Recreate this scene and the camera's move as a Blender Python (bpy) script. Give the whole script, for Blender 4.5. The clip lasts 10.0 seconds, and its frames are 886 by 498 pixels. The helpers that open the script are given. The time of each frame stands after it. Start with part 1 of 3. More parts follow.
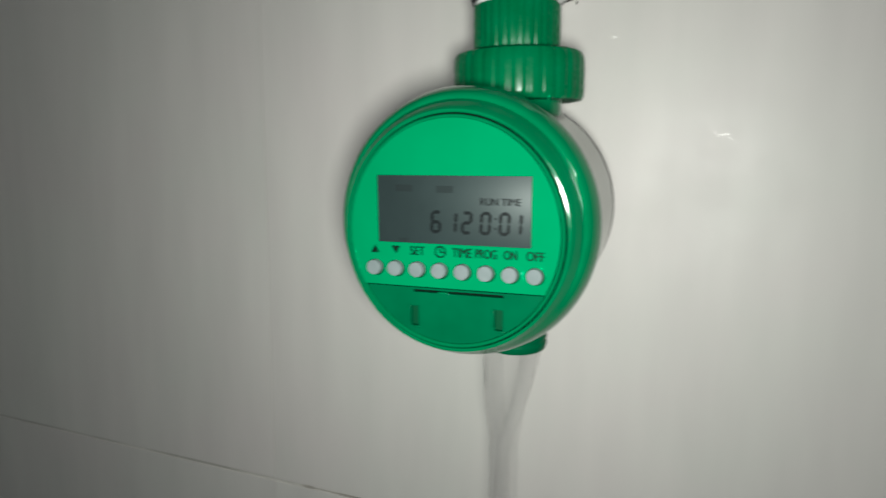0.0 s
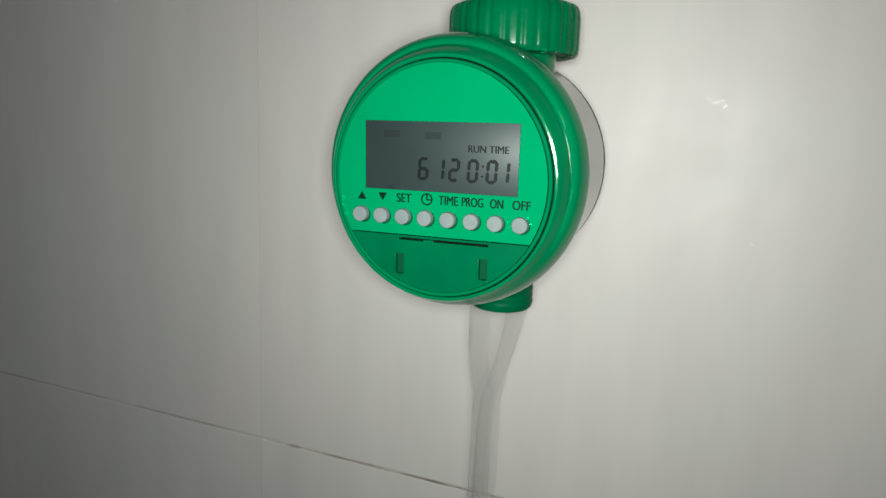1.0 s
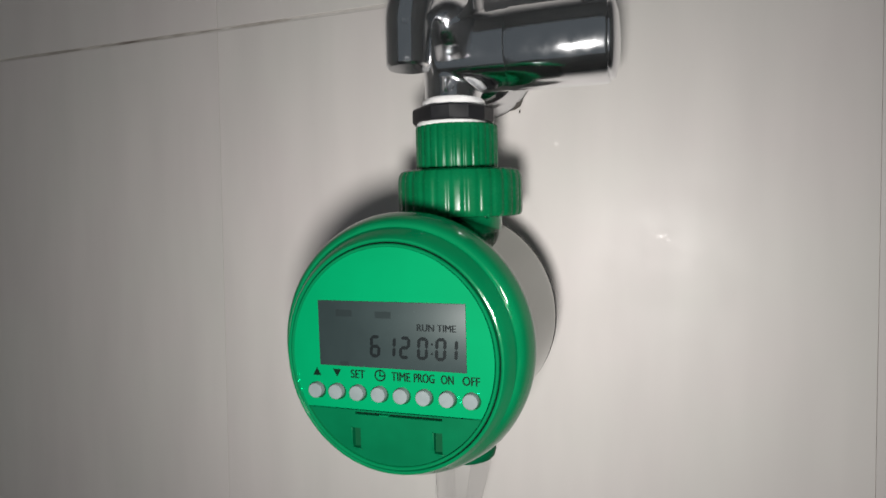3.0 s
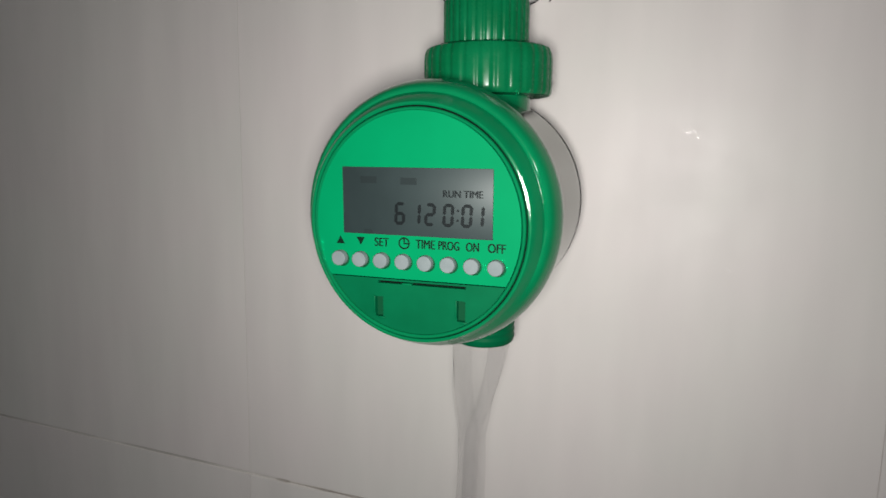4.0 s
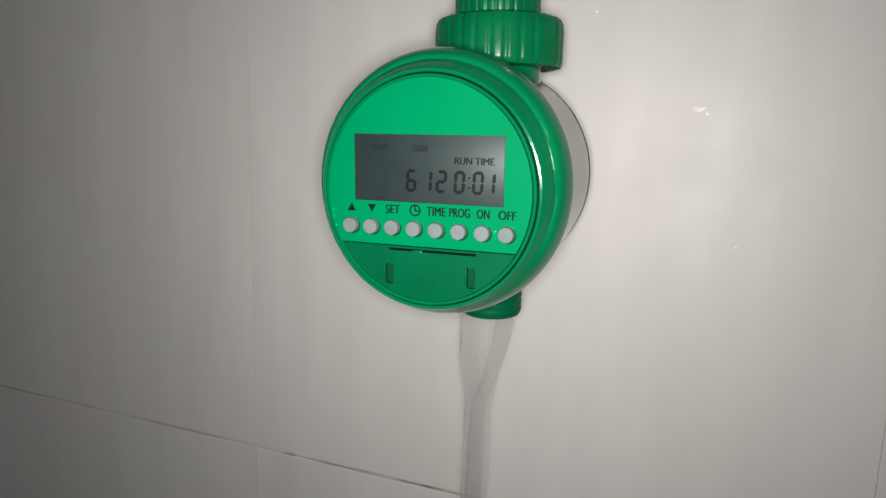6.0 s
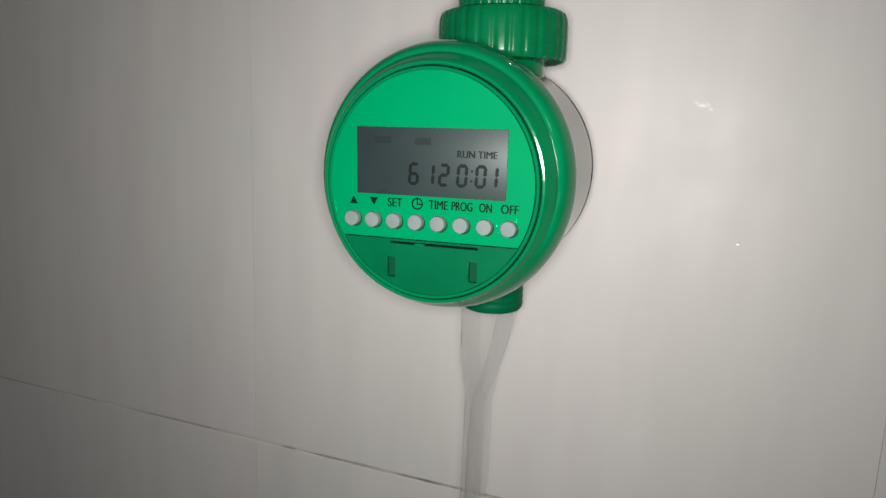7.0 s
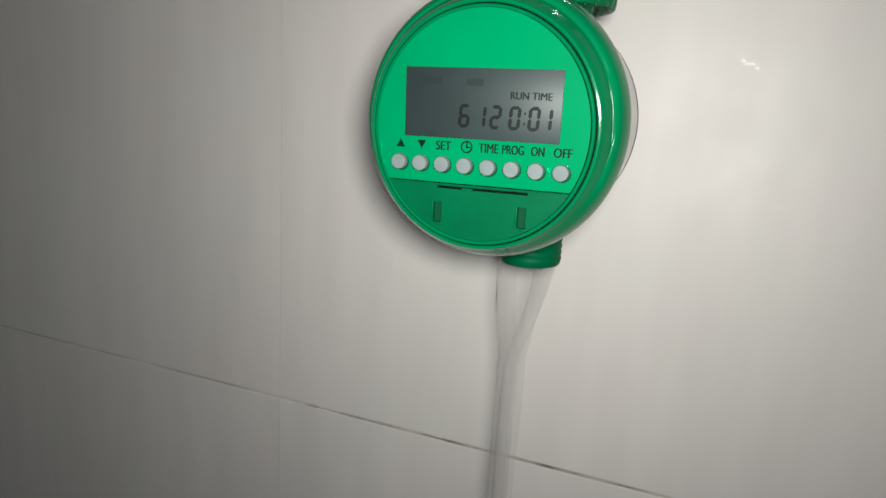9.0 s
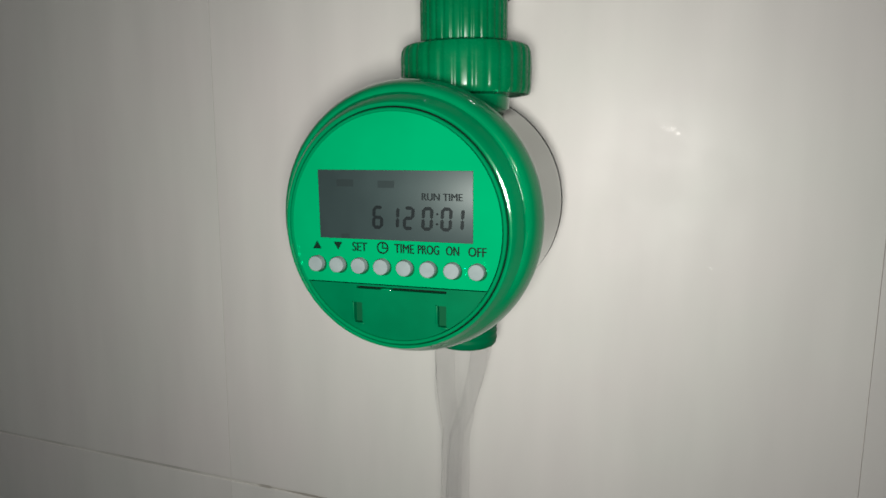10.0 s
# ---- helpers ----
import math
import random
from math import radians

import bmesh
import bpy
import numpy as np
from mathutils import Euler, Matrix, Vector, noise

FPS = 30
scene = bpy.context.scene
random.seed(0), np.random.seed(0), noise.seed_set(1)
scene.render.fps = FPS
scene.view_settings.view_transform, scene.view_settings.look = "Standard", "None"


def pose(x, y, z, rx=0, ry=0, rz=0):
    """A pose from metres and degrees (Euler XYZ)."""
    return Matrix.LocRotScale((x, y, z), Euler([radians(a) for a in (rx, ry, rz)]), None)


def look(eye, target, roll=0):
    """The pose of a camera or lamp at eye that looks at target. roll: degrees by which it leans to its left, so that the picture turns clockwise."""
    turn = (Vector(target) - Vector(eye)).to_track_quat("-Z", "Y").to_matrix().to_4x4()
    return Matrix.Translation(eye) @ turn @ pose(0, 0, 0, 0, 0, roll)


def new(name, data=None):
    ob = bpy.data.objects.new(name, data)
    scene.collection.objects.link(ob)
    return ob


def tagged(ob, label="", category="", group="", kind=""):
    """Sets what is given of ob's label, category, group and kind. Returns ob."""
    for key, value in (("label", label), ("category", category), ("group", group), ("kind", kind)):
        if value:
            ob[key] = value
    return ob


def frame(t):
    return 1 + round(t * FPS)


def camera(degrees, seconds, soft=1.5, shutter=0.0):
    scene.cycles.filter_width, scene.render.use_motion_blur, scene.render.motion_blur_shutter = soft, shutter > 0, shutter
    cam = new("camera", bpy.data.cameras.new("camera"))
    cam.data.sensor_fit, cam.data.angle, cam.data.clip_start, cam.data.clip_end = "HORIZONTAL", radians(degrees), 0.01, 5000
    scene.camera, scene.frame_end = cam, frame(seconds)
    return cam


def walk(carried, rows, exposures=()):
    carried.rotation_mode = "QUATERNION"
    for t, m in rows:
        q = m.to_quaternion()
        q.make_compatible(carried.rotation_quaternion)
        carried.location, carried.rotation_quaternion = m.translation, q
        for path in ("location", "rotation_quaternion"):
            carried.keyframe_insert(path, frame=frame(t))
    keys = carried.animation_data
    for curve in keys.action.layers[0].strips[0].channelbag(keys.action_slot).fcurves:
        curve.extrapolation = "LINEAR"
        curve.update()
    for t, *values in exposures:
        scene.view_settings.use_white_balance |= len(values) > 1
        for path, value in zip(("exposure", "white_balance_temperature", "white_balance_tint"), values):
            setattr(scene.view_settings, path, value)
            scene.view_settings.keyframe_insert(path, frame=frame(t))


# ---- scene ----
cam = camera(71.4, 10.0, soft=1.5, shutter=0.6)
ROWS = [
    (0.0, 0.0683, -0.2883, 1.0132, 82.25, -0.28, 21.93),
    (0.2, 0.0685, -0.2913, 1.0119, 82.68, -0.26, 23.88),
    (0.5, 0.0718, -0.2948, 1.0123, 81.90, -1.04, 22.44),
    (0.7, 0.0717, -0.2921, 1.0088, 81.58, -1.42, 21.45),
    (1.0, 0.0718, -0.2879, 1.0033, 80.61, -2.24, 21.92),
    (1.2, 0.0715, -0.2890, 1.0034, 81.28, -2.13, 22.01),
    (1.5, 0.0704, -0.2881, 1.0053, 81.28, -1.97, 21.49),
    (1.7, 0.0709, -0.2872, 1.0087, 82.30, -1.59, 21.11),
    (1.8, 0.0738, -0.2889, 1.0145, 84.25, -1.32, 20.82),
    (1.9, 0.0754, -0.2876, 1.0216, 86.33, -0.69, 20.39),
    (2.0, 0.0770, -0.2881, 1.0259, 87.68, -0.18, 20.42),
    (2.1, 0.0789, -0.2910, 1.0291, 87.93, 0.23, 20.47),
    (2.2, 0.0800, -0.2914, 1.0278, 87.22, 0.33, 20.80),
    (3.3, 0.0810, -0.2866, 1.0350, 87.77, 0.96, 19.28),
    (3.4, 0.0817, -0.2868, 1.0353, 87.59, 1.05, 19.16),
    (3.5, 0.0810, -0.2886, 1.0339, 87.05, 0.64, 19.28),
    (3.7, 0.0787, -0.2896, 1.0290, 85.84, 0.41, 18.76),
    (3.8, 0.0781, -0.2888, 1.0208, 84.00, -0.46, 19.37),
    (3.9, 0.0770, -0.2891, 1.0125, 82.32, -0.96, 20.36),
    (4.0, 0.0758, -0.2877, 1.0115, 82.13, -0.94, 20.92),
    (4.2, 0.0766, -0.2890, 1.0114, 83.26, -0.70, 21.46),
    (4.5, 0.0737, -0.2923, 1.0092, 80.87, -1.20, 21.70),
    (5.0, 0.0741, -0.2911, 1.0075, 80.61, -1.38, 21.61),
    (5.2, 0.0745, -0.2912, 1.0072, 80.54, -1.41, 21.14),
    (6.3, 0.0746, -0.2905, 1.0053, 81.13, -1.71, 21.37),
    (6.5, 0.0749, -0.2904, 1.0053, 80.78, -1.85, 21.63),
    (7.0, 0.0741, -0.2906, 1.0048, 80.66, -2.00, 21.36),
    (7.5, 0.0742, -0.2902, 1.0045, 80.52, -2.14, 21.53),
    (8.0, 0.0727, -0.2901, 1.0036, 79.94, -1.88, 21.35),
    (8.1, 0.0716, -0.2925, 0.9998, 79.61, -2.42, 21.64),
    (8.2, 0.0698, -0.2954, 0.9946, 79.00, -2.94, 22.28),
    (8.3, 0.0694, -0.2968, 0.9926, 78.80, -3.23, 22.66),
    (8.4, 0.0686, -0.2982, 0.9904, 78.51, -3.46, 23.33),
    (8.5, 0.0683, -0.2996, 0.9886, 78.05, -3.80, 24.11),
    (8.7, 0.0667, -0.2978, 0.9899, 78.23, -3.66, 23.47),
    (9.0, 0.0636, -0.2941, 0.9935, 78.80, -3.29, 22.35),
    (9.2, 0.0648, -0.2944, 0.9951, 79.42, -2.93, 21.92),
    (9.3, 0.0673, -0.2918, 1.0018, 80.25, -2.29, 21.59),
    (9.4, 0.0689, -0.2888, 1.0067, 81.29, -1.41, 20.78),
    (9.5, 0.0703, -0.2876, 1.0100, 81.65, -0.83, 19.84),
    (9.7, 0.0728, -0.2862, 1.0119, 81.94, -0.85, 19.08),
    (10.0, 0.0750, -0.2834, 1.0134, 81.71, -0.30, 19.17),
]
walk(cam, [(t, pose(x, y, z, rx, ry, rz)) for t, x, y, z, rx, ry, rz in ROWS],
     [(0.0, -0.07, 6350, 0), (0.5, 0.02, 6400, 2), (1.5, 0.0, 6350, 0), (2.0, 0.0, 6500, 5), (3.5, -0.03, 6500, 10), (4.0, -0.06, 6500, 10), (4.5, -0.05, 6500, 10), (6.5, -0.04, 6500, 8), (8.0, -0.02, 6500, 8.5), (8.5, 0.12, 6500, 9), (9.0, 0.06, 6500, 6), (9.5, 0.0, 6500, 4), (10.0, 0.0, 6500, 4)])

# ---- light: a small white LED beside the lens, in a dark washroom ----
lamp_data = bpy.data.lights.new("led_light", "AREA")
lamp_data.shape, lamp_data.size = "DISK", 0.030
lamp_data.energy, lamp_data.color = 0.495, (1.0, 0.965, 0.925)
lamp_data.spread = radians(135)
lamp = new("led_light", lamp_data)
lamp.matrix_world = look((0.0780, -0.303, 1.0040), (-0.058, 0.0, 0.986))

# Dim bluish fill, let in through the opening added in wall_south.
world = bpy.data.worlds.new("dark_room")
scene.world = world
world.use_nodes = True
world.node_tree.nodes["Background"].inputs["Color"].default_value = (0.82, 0.92, 1.0, 1)
world.node_tree.nodes["Background"].inputs["Strength"].default_value = 0.10

# ---- materials ----


def material(name, base, rough=0.5, metal=0.0, coat=0.0, spec=0.5):
    m = bpy.data.materials.new(name)
    m.use_nodes = True
    p = m.node_tree.nodes["Principled BSDF"]
    p.inputs["Base Color"].default_value = (*base, 1)
    p.inputs["Roughness"].default_value = rough
    p.inputs["Metallic"].default_value = metal
    p.inputs["Coat Weight"].default_value = coat
    p.inputs["Specular IOR Level"].default_value = spec
    return m


def node(m, kind, **values):
    n = m.node_tree.nodes.new(kind)
    for key, value in values.items():
        n.inputs[key].default_value = value
    return n


def link(m, a, out, b, into):
    m.node_tree.links.new(a.outputs[out], b.inputs[into])


def principled(m):
    return m.node_tree.nodes["Principled BSDF"]


def coords(m, which="Object"):
    return m.node_tree.nodes.new("ShaderNodeTexCoord").outputs[which]


def noise_of(m, scale, detail=3.0, rough=0.55, which="Object"):
    n = node(m, "ShaderNodeTexNoise", Scale=scale, Detail=detail, Roughness=rough)
    m.node_tree.links.new(coords(m, which), n.inputs["Vector"])
    return n


def ramp(m, source, out, stops):
    r = m.node_tree.nodes.new("ShaderNodeValToRGB")
    for i, (at, colour) in enumerate(stops):
        e = r.color_ramp.elements[i] if i < 2 else r.color_ramp.elements.new(at)
        e.position, e.color = at, (*colour, 1)
    link(m, source, out, r, "Fac")
    return r


def vary(m, scale, low, high, detail=3.0, at=(0.35, 0.65)):
    """Colour that drifts between two tones."""
    r = ramp(m, noise_of(m, scale, detail), "Fac", [(at[0], low), (at[1], high)])
    link(m, r, "Color", principled(m), "Base Color")
    return r


def roughen(m, scale, low, high):
    n = noise_of(m, scale, 4.0)
    r = node(m, "ShaderNodeMapRange", **{"From Min": 0.3, "From Max": 0.7, "To Min": low, "To Max": high})
    link(m, n, "Fac", r, "Value")
    link(m, r, "Result", principled(m), "Roughness")


def bump(m, scale, height, detail=3.0):
    b = node(m, "ShaderNodeBump", Strength=1.0, Distance=height)
    link(m, noise_of(m, scale, detail), "Fac", b, "Height")
    link(m, b, "Normal", principled(m), "Normal")


tile_mat = material("glazed_tile", (0.74, 0.71, 0.69), 0.42, spec=0.35)
streaks = noise_of(tile_mat, 1.0, 3.0)
streak_map = node(tile_mat, "ShaderNodeMapping", Scale=(34.0, 8.0, 6.0))
tile_mat.node_tree.links.new(coords(tile_mat), streak_map.inputs["Vector"])
link(tile_mat, streak_map, "Vector", streaks, "Vector")
streak_tone = ramp(tile_mat, streaks, "Fac", [(0.3, (0.715, 0.688, 0.668)), (0.7, (0.775, 0.745, 0.722))])
cloud_tone = ramp(tile_mat, noise_of(tile_mat, 9.0, 4.0), "Fac", [(0.35, (1.0, 0.975, 0.985)), (0.65, (0.985, 1.0, 0.985))])
tile_tone = node(tile_mat, "ShaderNodeVectorMath")
tile_tone.operation = "MULTIPLY"
link(tile_mat, streak_tone, "Color", tile_tone, 0)
link(tile_mat, cloud_tone, "Color", tile_tone, 1)
link(tile_mat, tile_tone, "Vector", principled(tile_mat), "Base Color")
roughen(tile_mat, 30.0, 0.38, 0.52)
bump(tile_mat, 26.0, 0.00025)

grout_mat = material("grout", (0.6, 0.57, 0.54), 0.9, spec=0.2)
vary(grout_mat, 14.0, (0.50, 0.475, 0.45), (0.68, 0.65, 0.62), 6.0, at=(0.36, 0.56))
bump(grout_mat, 900.0, 0.0003)

dirty_mat = material("dirty_grout", (0.12, 0.105, 0.095), 0.9, spec=0.2)
vary(dirty_mat, 34.0, (0.22, 0.19, 0.17), (0.60, 0.56, 0.52), 6.0, at=(0.36, 0.60))
bump(dirty_mat, 900.0, 0.0003)
plaster_mat = material("wall_paint", (0.72, 0.70, 0.67), 0.7)
vary(plaster_mat, 3.0, (0.68, 0.66, 0.63), (0.76, 0.74, 0.71))
floor_mat = material("floor_tile", (0.35, 0.33, 0.31), 0.5)
vary(floor_mat, 6.0, (0.30, 0.28, 0.26), (0.40, 0.38, 0.36))

green_mat = material("green_plastic", (0.001, 0.130, 0.048), 0.22, spec=0.42)
vary(green_mat, 60.0, (0.0005, 0.122, 0.045), (0.001, 0.140, 0.052))
roughen(green_mat, 300.0, 0.08, 0.14)
bump(green_mat, 1500.0, 0.00002)

rib_mat = material("green_ribbed_plastic", (0.002, 0.105, 0.035), 0.30, spec=0.15)
vary(rib_mat, 90.0, (0.001, 0.112, 0.038), (0.002, 0.135, 0.050))
roughen(rib_mat, 300.0, 0.20, 0.32)

panel_mat = material("matt_green_plastic", (0.001, 0.09, 0.033), 0.45, spec=0.06)
vary(panel_mat, 80.0, (0.0003, 0.084, 0.033), (0.0005, 0.098, 0.039))
bump(panel_mat, 2500.0, 0.00003)

label_mat = material("green_label_film", (0.0, 0.190, 0.072), 0.5, spec=0.03)
vary(label_mat, 45.0, (0.0, 0.186, 0.070), (0.0, 0.200, 0.076))

ink_mat = material("dark_green_ink", (0.001, 0.012, 0.006), 0.6, spec=0.1)
# Cover green darkened in colour for shade in the slots and beside the buttons.
shaded_green_mat = material("shaded_green_plastic", (0.0007, 0.050, 0.019), 0.7, spec=0.1)
# Near-black for face groove and latch slit: their shade put into the colour.
black_mat = material("gap_shade_black", (0.002, 0.004, 0.003), 0.8, spec=0.05)



def lcd_material(name, low, high, reflect):
    """Liquid crystal over a dull reflector: dark glass with a broad grey sheen."""
    m = material(name, high, 0.40, spec=0.12)
    vary(m, 60.0, low, high)
    sheen = node(m, "ShaderNodeBsdfGlossy", Color=(0.86, 1.0, 0.98, 1), Roughness=0.54)
    mix = node(m, "ShaderNodeMixShader", Fac=reflect)
    link(m, principled(m), "BSDF", mix, 1)
    link(m, sheen, "BSDF", mix, 2)
    link(m, mix, "Shader", m.node_tree.nodes["Material Output"], "Surface")
    return m


lcd_mat = lcd_material("lcd_screen", (0.015, 0.024, 0.025), (0.019, 0.030, 0.031), 0.019)
segment_mat = lcd_material("lcd_segment", (0.003, 0.005, 0.006), (0.004, 0.006, 0.007), 0.008)
faint_mat = lcd_material("lcd_faint_segment", (0.008, 0.013, 0.014), (0.010, 0.017, 0.018), 0.017)

button_mat = material("white_silicone", (0.24, 0.25, 0.25), 0.55, spec=0.12)
vary(button_mat, 200.0, (0.146, 0.176, 0.180), (0.172, 0.202, 0.206))

shell_mat = material("polished_shell", (0.34, 0.345, 0.335), 0.10, metal=1.0)
principled(shell_mat).inputs["Specular Tint"].default_value = (0.62, 0.63, 0.62, 1)
roughen(shell_mat, 25.0, 0.07, 0.11)

chrome_mat = material("chrome", (0.80, 0.81, 0.83), 0.06, metal=1.0)
roughen(chrome_mat, 180.0, 0.08, 0.16)
bump(chrome_mat, 70.0, 0.00012)

rubber_mat = material("black_plastic", (0.012, 0.012, 0.014), 0.35)
roughen(rubber_mat, 200.0, 0.25, 0.5)
gasket_mat = material("grey_rubber", (0.03, 0.03, 0.031), 0.5, spec=0.3)
tape_mat = material("thread_tape", (0.80, 0.80, 0.80), 0.6)
bump(tape_mat, 700.0, 0.0003)
dirt_mat = material("dark_sealant", (0.09, 0.08, 0.07), 0.8)
bump(dirt_mat, 800.0, 0.0006)

drop_mat = material("water_drop", (0.95, 0.96, 0.97), 0.02)
principled(drop_mat).inputs["Transmission Weight"].default_value = 1.0
principled(drop_mat).inputs["IOR"].default_value = 1.33

def water_material(name, thin, thick):
    """Streaky water: mostly clear, whitened by air in uneven streaks."""
    m = bpy.data.materials.new(name)
    m.use_nodes = True
    p = principled(m)
    p.inputs["Base Color"].default_value = (0.42, 0.40, 0.395, 1)
    p.inputs["Roughness"].default_value = 0.35
    clear = node(m, "ShaderNodeBsdfTransparent", Color=(0.985, 0.985, 0.985, 1))
    mix = node(m, "ShaderNodeMixShader", Fac=0.2)
    grain = node(m, "ShaderNodeTexNoise", Scale=1.0, Detail=4.0)
    stretch = node(m, "ShaderNodeMapping", Scale=(170.0, 170.0, 26.0))
    m.node_tree.links.new(coords(m), stretch.inputs["Vector"])
    link(m, stretch, "Vector", grain, "Vector")
    amount = node(m, "ShaderNodeMapRange", **{"From Min": 0.3, "From Max": 0.7, "To Min": thin, "To Max": thick})
    link(m, grain, "Fac", amount, "Value")
    link(m, amount, "Result", mix, "Fac")
    link(m, clear, "BSDF", mix, 1)
    link(m, p, "BSDF", mix, 2)
    link(m, mix, "Shader", m.node_tree.nodes["Material Output"], "Surface")
    return m


water_mat = water_material("running_water", 0.03, 0.11)
core_mat = water_material("running_water_core", 0.05, 0.24)

# ---- mesh helpers ----


def part(name, bm, mat, parent=None, label="", smooth=35):
    """Links a bmesh as one mesh object under a thing or a part."""
    me = bpy.data.meshes.new(name)
    bmesh.ops.recalc_face_normals(bm, faces=bm.faces[:])
    bm.to_mesh(me)
    bm.free()
    if smooth:
        me.shade_smooth()
        me.set_sharp_from_angle(angle=radians(smooth))
    me.materials.append(mat)
    ob = new(name, me)
    if parent:
        ob.parent = parent
    if label:
        tagged(ob, label)
    return ob


def lathe(profile, turn=None, n=72, wave=None, closed=True):
    """A turned form: (radius, height) pairs round z; wave(angle, radius) may shape the outline."""
    bm = bmesh.new()
    rings = []
    for r, h in profile:
        if r < 1e-7:
            rings.append([bm.verts.new((0, 0, h))])
            continue
        ring = []
        for i in range(n):
            a = 2 * math.pi * i / n
            q = wave(a, r, h) if wave else r
            ring.append(bm.verts.new((q * math.cos(a), q * math.sin(a), h)))
        rings.append(ring)
    for a, b in zip(rings, rings[1:]):
        for i in range(n):
            j = (i + 1) % n
            if len(a) == 1 and len(b) == 1:
                continue
            if len(a) == 1:
                bm.faces.new((a[0], b[i], b[j]))
            elif len(b) == 1:
                bm.faces.new((a[i], a[j], b[0]))
            else:
                bm.faces.new((a[i], a[j], b[j], b[i]))
    if turn is not None:
        bm.transform(turn)
    return bm


def box(x0, x1, y0, y1, z0, z1, bevel=0.0, seg=2):
    bm = bmesh.new()
    bmesh.ops.create_cube(bm, size=1)
    bm.transform(Matrix.Translation(((x0 + x1) / 2, (y0 + y1) / 2, (z0 + z1) / 2)) @ Matrix.Diagonal((x1 - x0, y1 - y0, z1 - z0, 1)))
    if bevel:
        bmesh.ops.bevel(bm, geom=bm.edges[:], offset=bevel, segments=seg, affect="EDGES", profile=0.5)
    return bm


def tube(points, radii, n=32, cap=True):
    """A round tube along points, with a radius at each."""
    bm = bmesh.new()
    pts = [Vector(p) for p in points]
    rings = []
    side = None
    for i, p in enumerate(pts):
        d = (pts[min(i + 1, len(pts) - 1)] - pts[max(i - 1, 0)]).normalized()
        if side is None:
            side = d.orthogonal().normalized()
        side = (side - d * side.dot(d)).normalized()
        up = d.cross(side)
        rings.append([bm.verts.new(p + radii[i] * (math.cos(a) * side + math.sin(a) * up)) for a in (2 * math.pi * k / n for k in range(n))])
    for a, b in zip(rings, rings[1:]):
        for i in range(n):
            j = (i + 1) % n
            bm.faces.new((a[i], a[j], b[j], b[i]))
    if cap:
        bm.faces.new(rings[0])
        bm.faces.new(rings[-1])
    return bm


def plate(outline, y0, y1):
    """A flat plate in the xz plane from an outline, between two depths."""
    bm = bmesh.new()
    f = [bm.verts.new((x, y0, z)) for x, z in outline]
    b = [bm.verts.new((x, y1, z)) for x, z in outline]
    bm.faces.new(f)
    bm.faces.new(b[::-1])
    for i in range(len(f)):
        j = (i + 1) % len(f)
        bm.faces.new((f[i], b[i], b[j], f[j]))
    return bm


def holed_plate(outline, holes, y0, y1):
    """A flat plate in the xz plane with openings through it; the front at y0, open at the back."""
    bm = bmesh.new()
    edges = []
    for loop in (outline, *holes):
        f = [bm.verts.new((x, y0, z)) for x, z in loop]
        b = [bm.verts.new((x, y1, z)) for x, z in loop]
        for i in range(len(f)):
            j = (i + 1) % len(f)
            edges.append(bm.edges.new((f[i], f[j])))
            bm.faces.new((f[i], b[i], b[j], f[j]))
    bmesh.ops.triangle_fill(bm, edges=edges, use_beauty=True)
    return bm


def add(bm, other):
    """Joins another bmesh of the same part."""
    me = bpy.data.meshes.new("join")
    other.to_mesh(me)
    other.free()
    bm.from_mesh(me)
    bpy.data.meshes.remove(me)
    return bm


def lettering(text, x, y, z, height, width, bold=0.0):
    """A bmesh of upright writing that faces -y, centred on x and z, fitted to height and width."""
    cu = bpy.data.curves.new("writing", "FONT")
    cu.body, cu.align_x, cu.size, cu.offset = text, "CENTER", 1.0, bold
    ob = new("writing", cu)
    bpy.context.view_layer.update()
    me = bpy.data.meshes.new_from_object(ob.evaluated_get(bpy.context.evaluated_depsgraph_get()))
    bpy.data.objects.remove(ob)
    bpy.data.curves.remove(cu)
    bm = bmesh.new()
    bm.from_mesh(me)
    bpy.data.meshes.remove(me)
    xs, ys = [v.co.x for v in bm.verts], [v.co.y for v in bm.verts]
    sx, sy = width / (max(xs) - min(xs)), height / (max(ys) - min(ys))
    cx, cy = (max(xs) + min(xs)) / 2, (max(ys) + min(ys)) / 2
    for v in bm.verts:
        v.co = Vector((x + (v.co.x - cx) * sx, y, z + (v.co.y - cy) * sy))
    return bm


def flat(points, y):
    bm = bmesh.new()
    bm.faces.new([bm.verts.new((x, y, z)) for x, z in points])
    return bm


def disc(cx, cz, r, n=96):
    return [(cx + r * math.cos(2 * math.pi * i / n), cz + r * math.sin(2 * math.pi * i / n)) for i in range(n)]


TO_FRONT = Matrix.Rotation(radians(90), 4, "X")   # turned forms: their height points to -y


# ---- the room ----
X0, X1, Y0, H = -0.62, 0.72, -0.95, 2.20


def structure(name, bm, mat, label):
    return tagged(part(name, bm, mat, smooth=0), label, kind="structure")


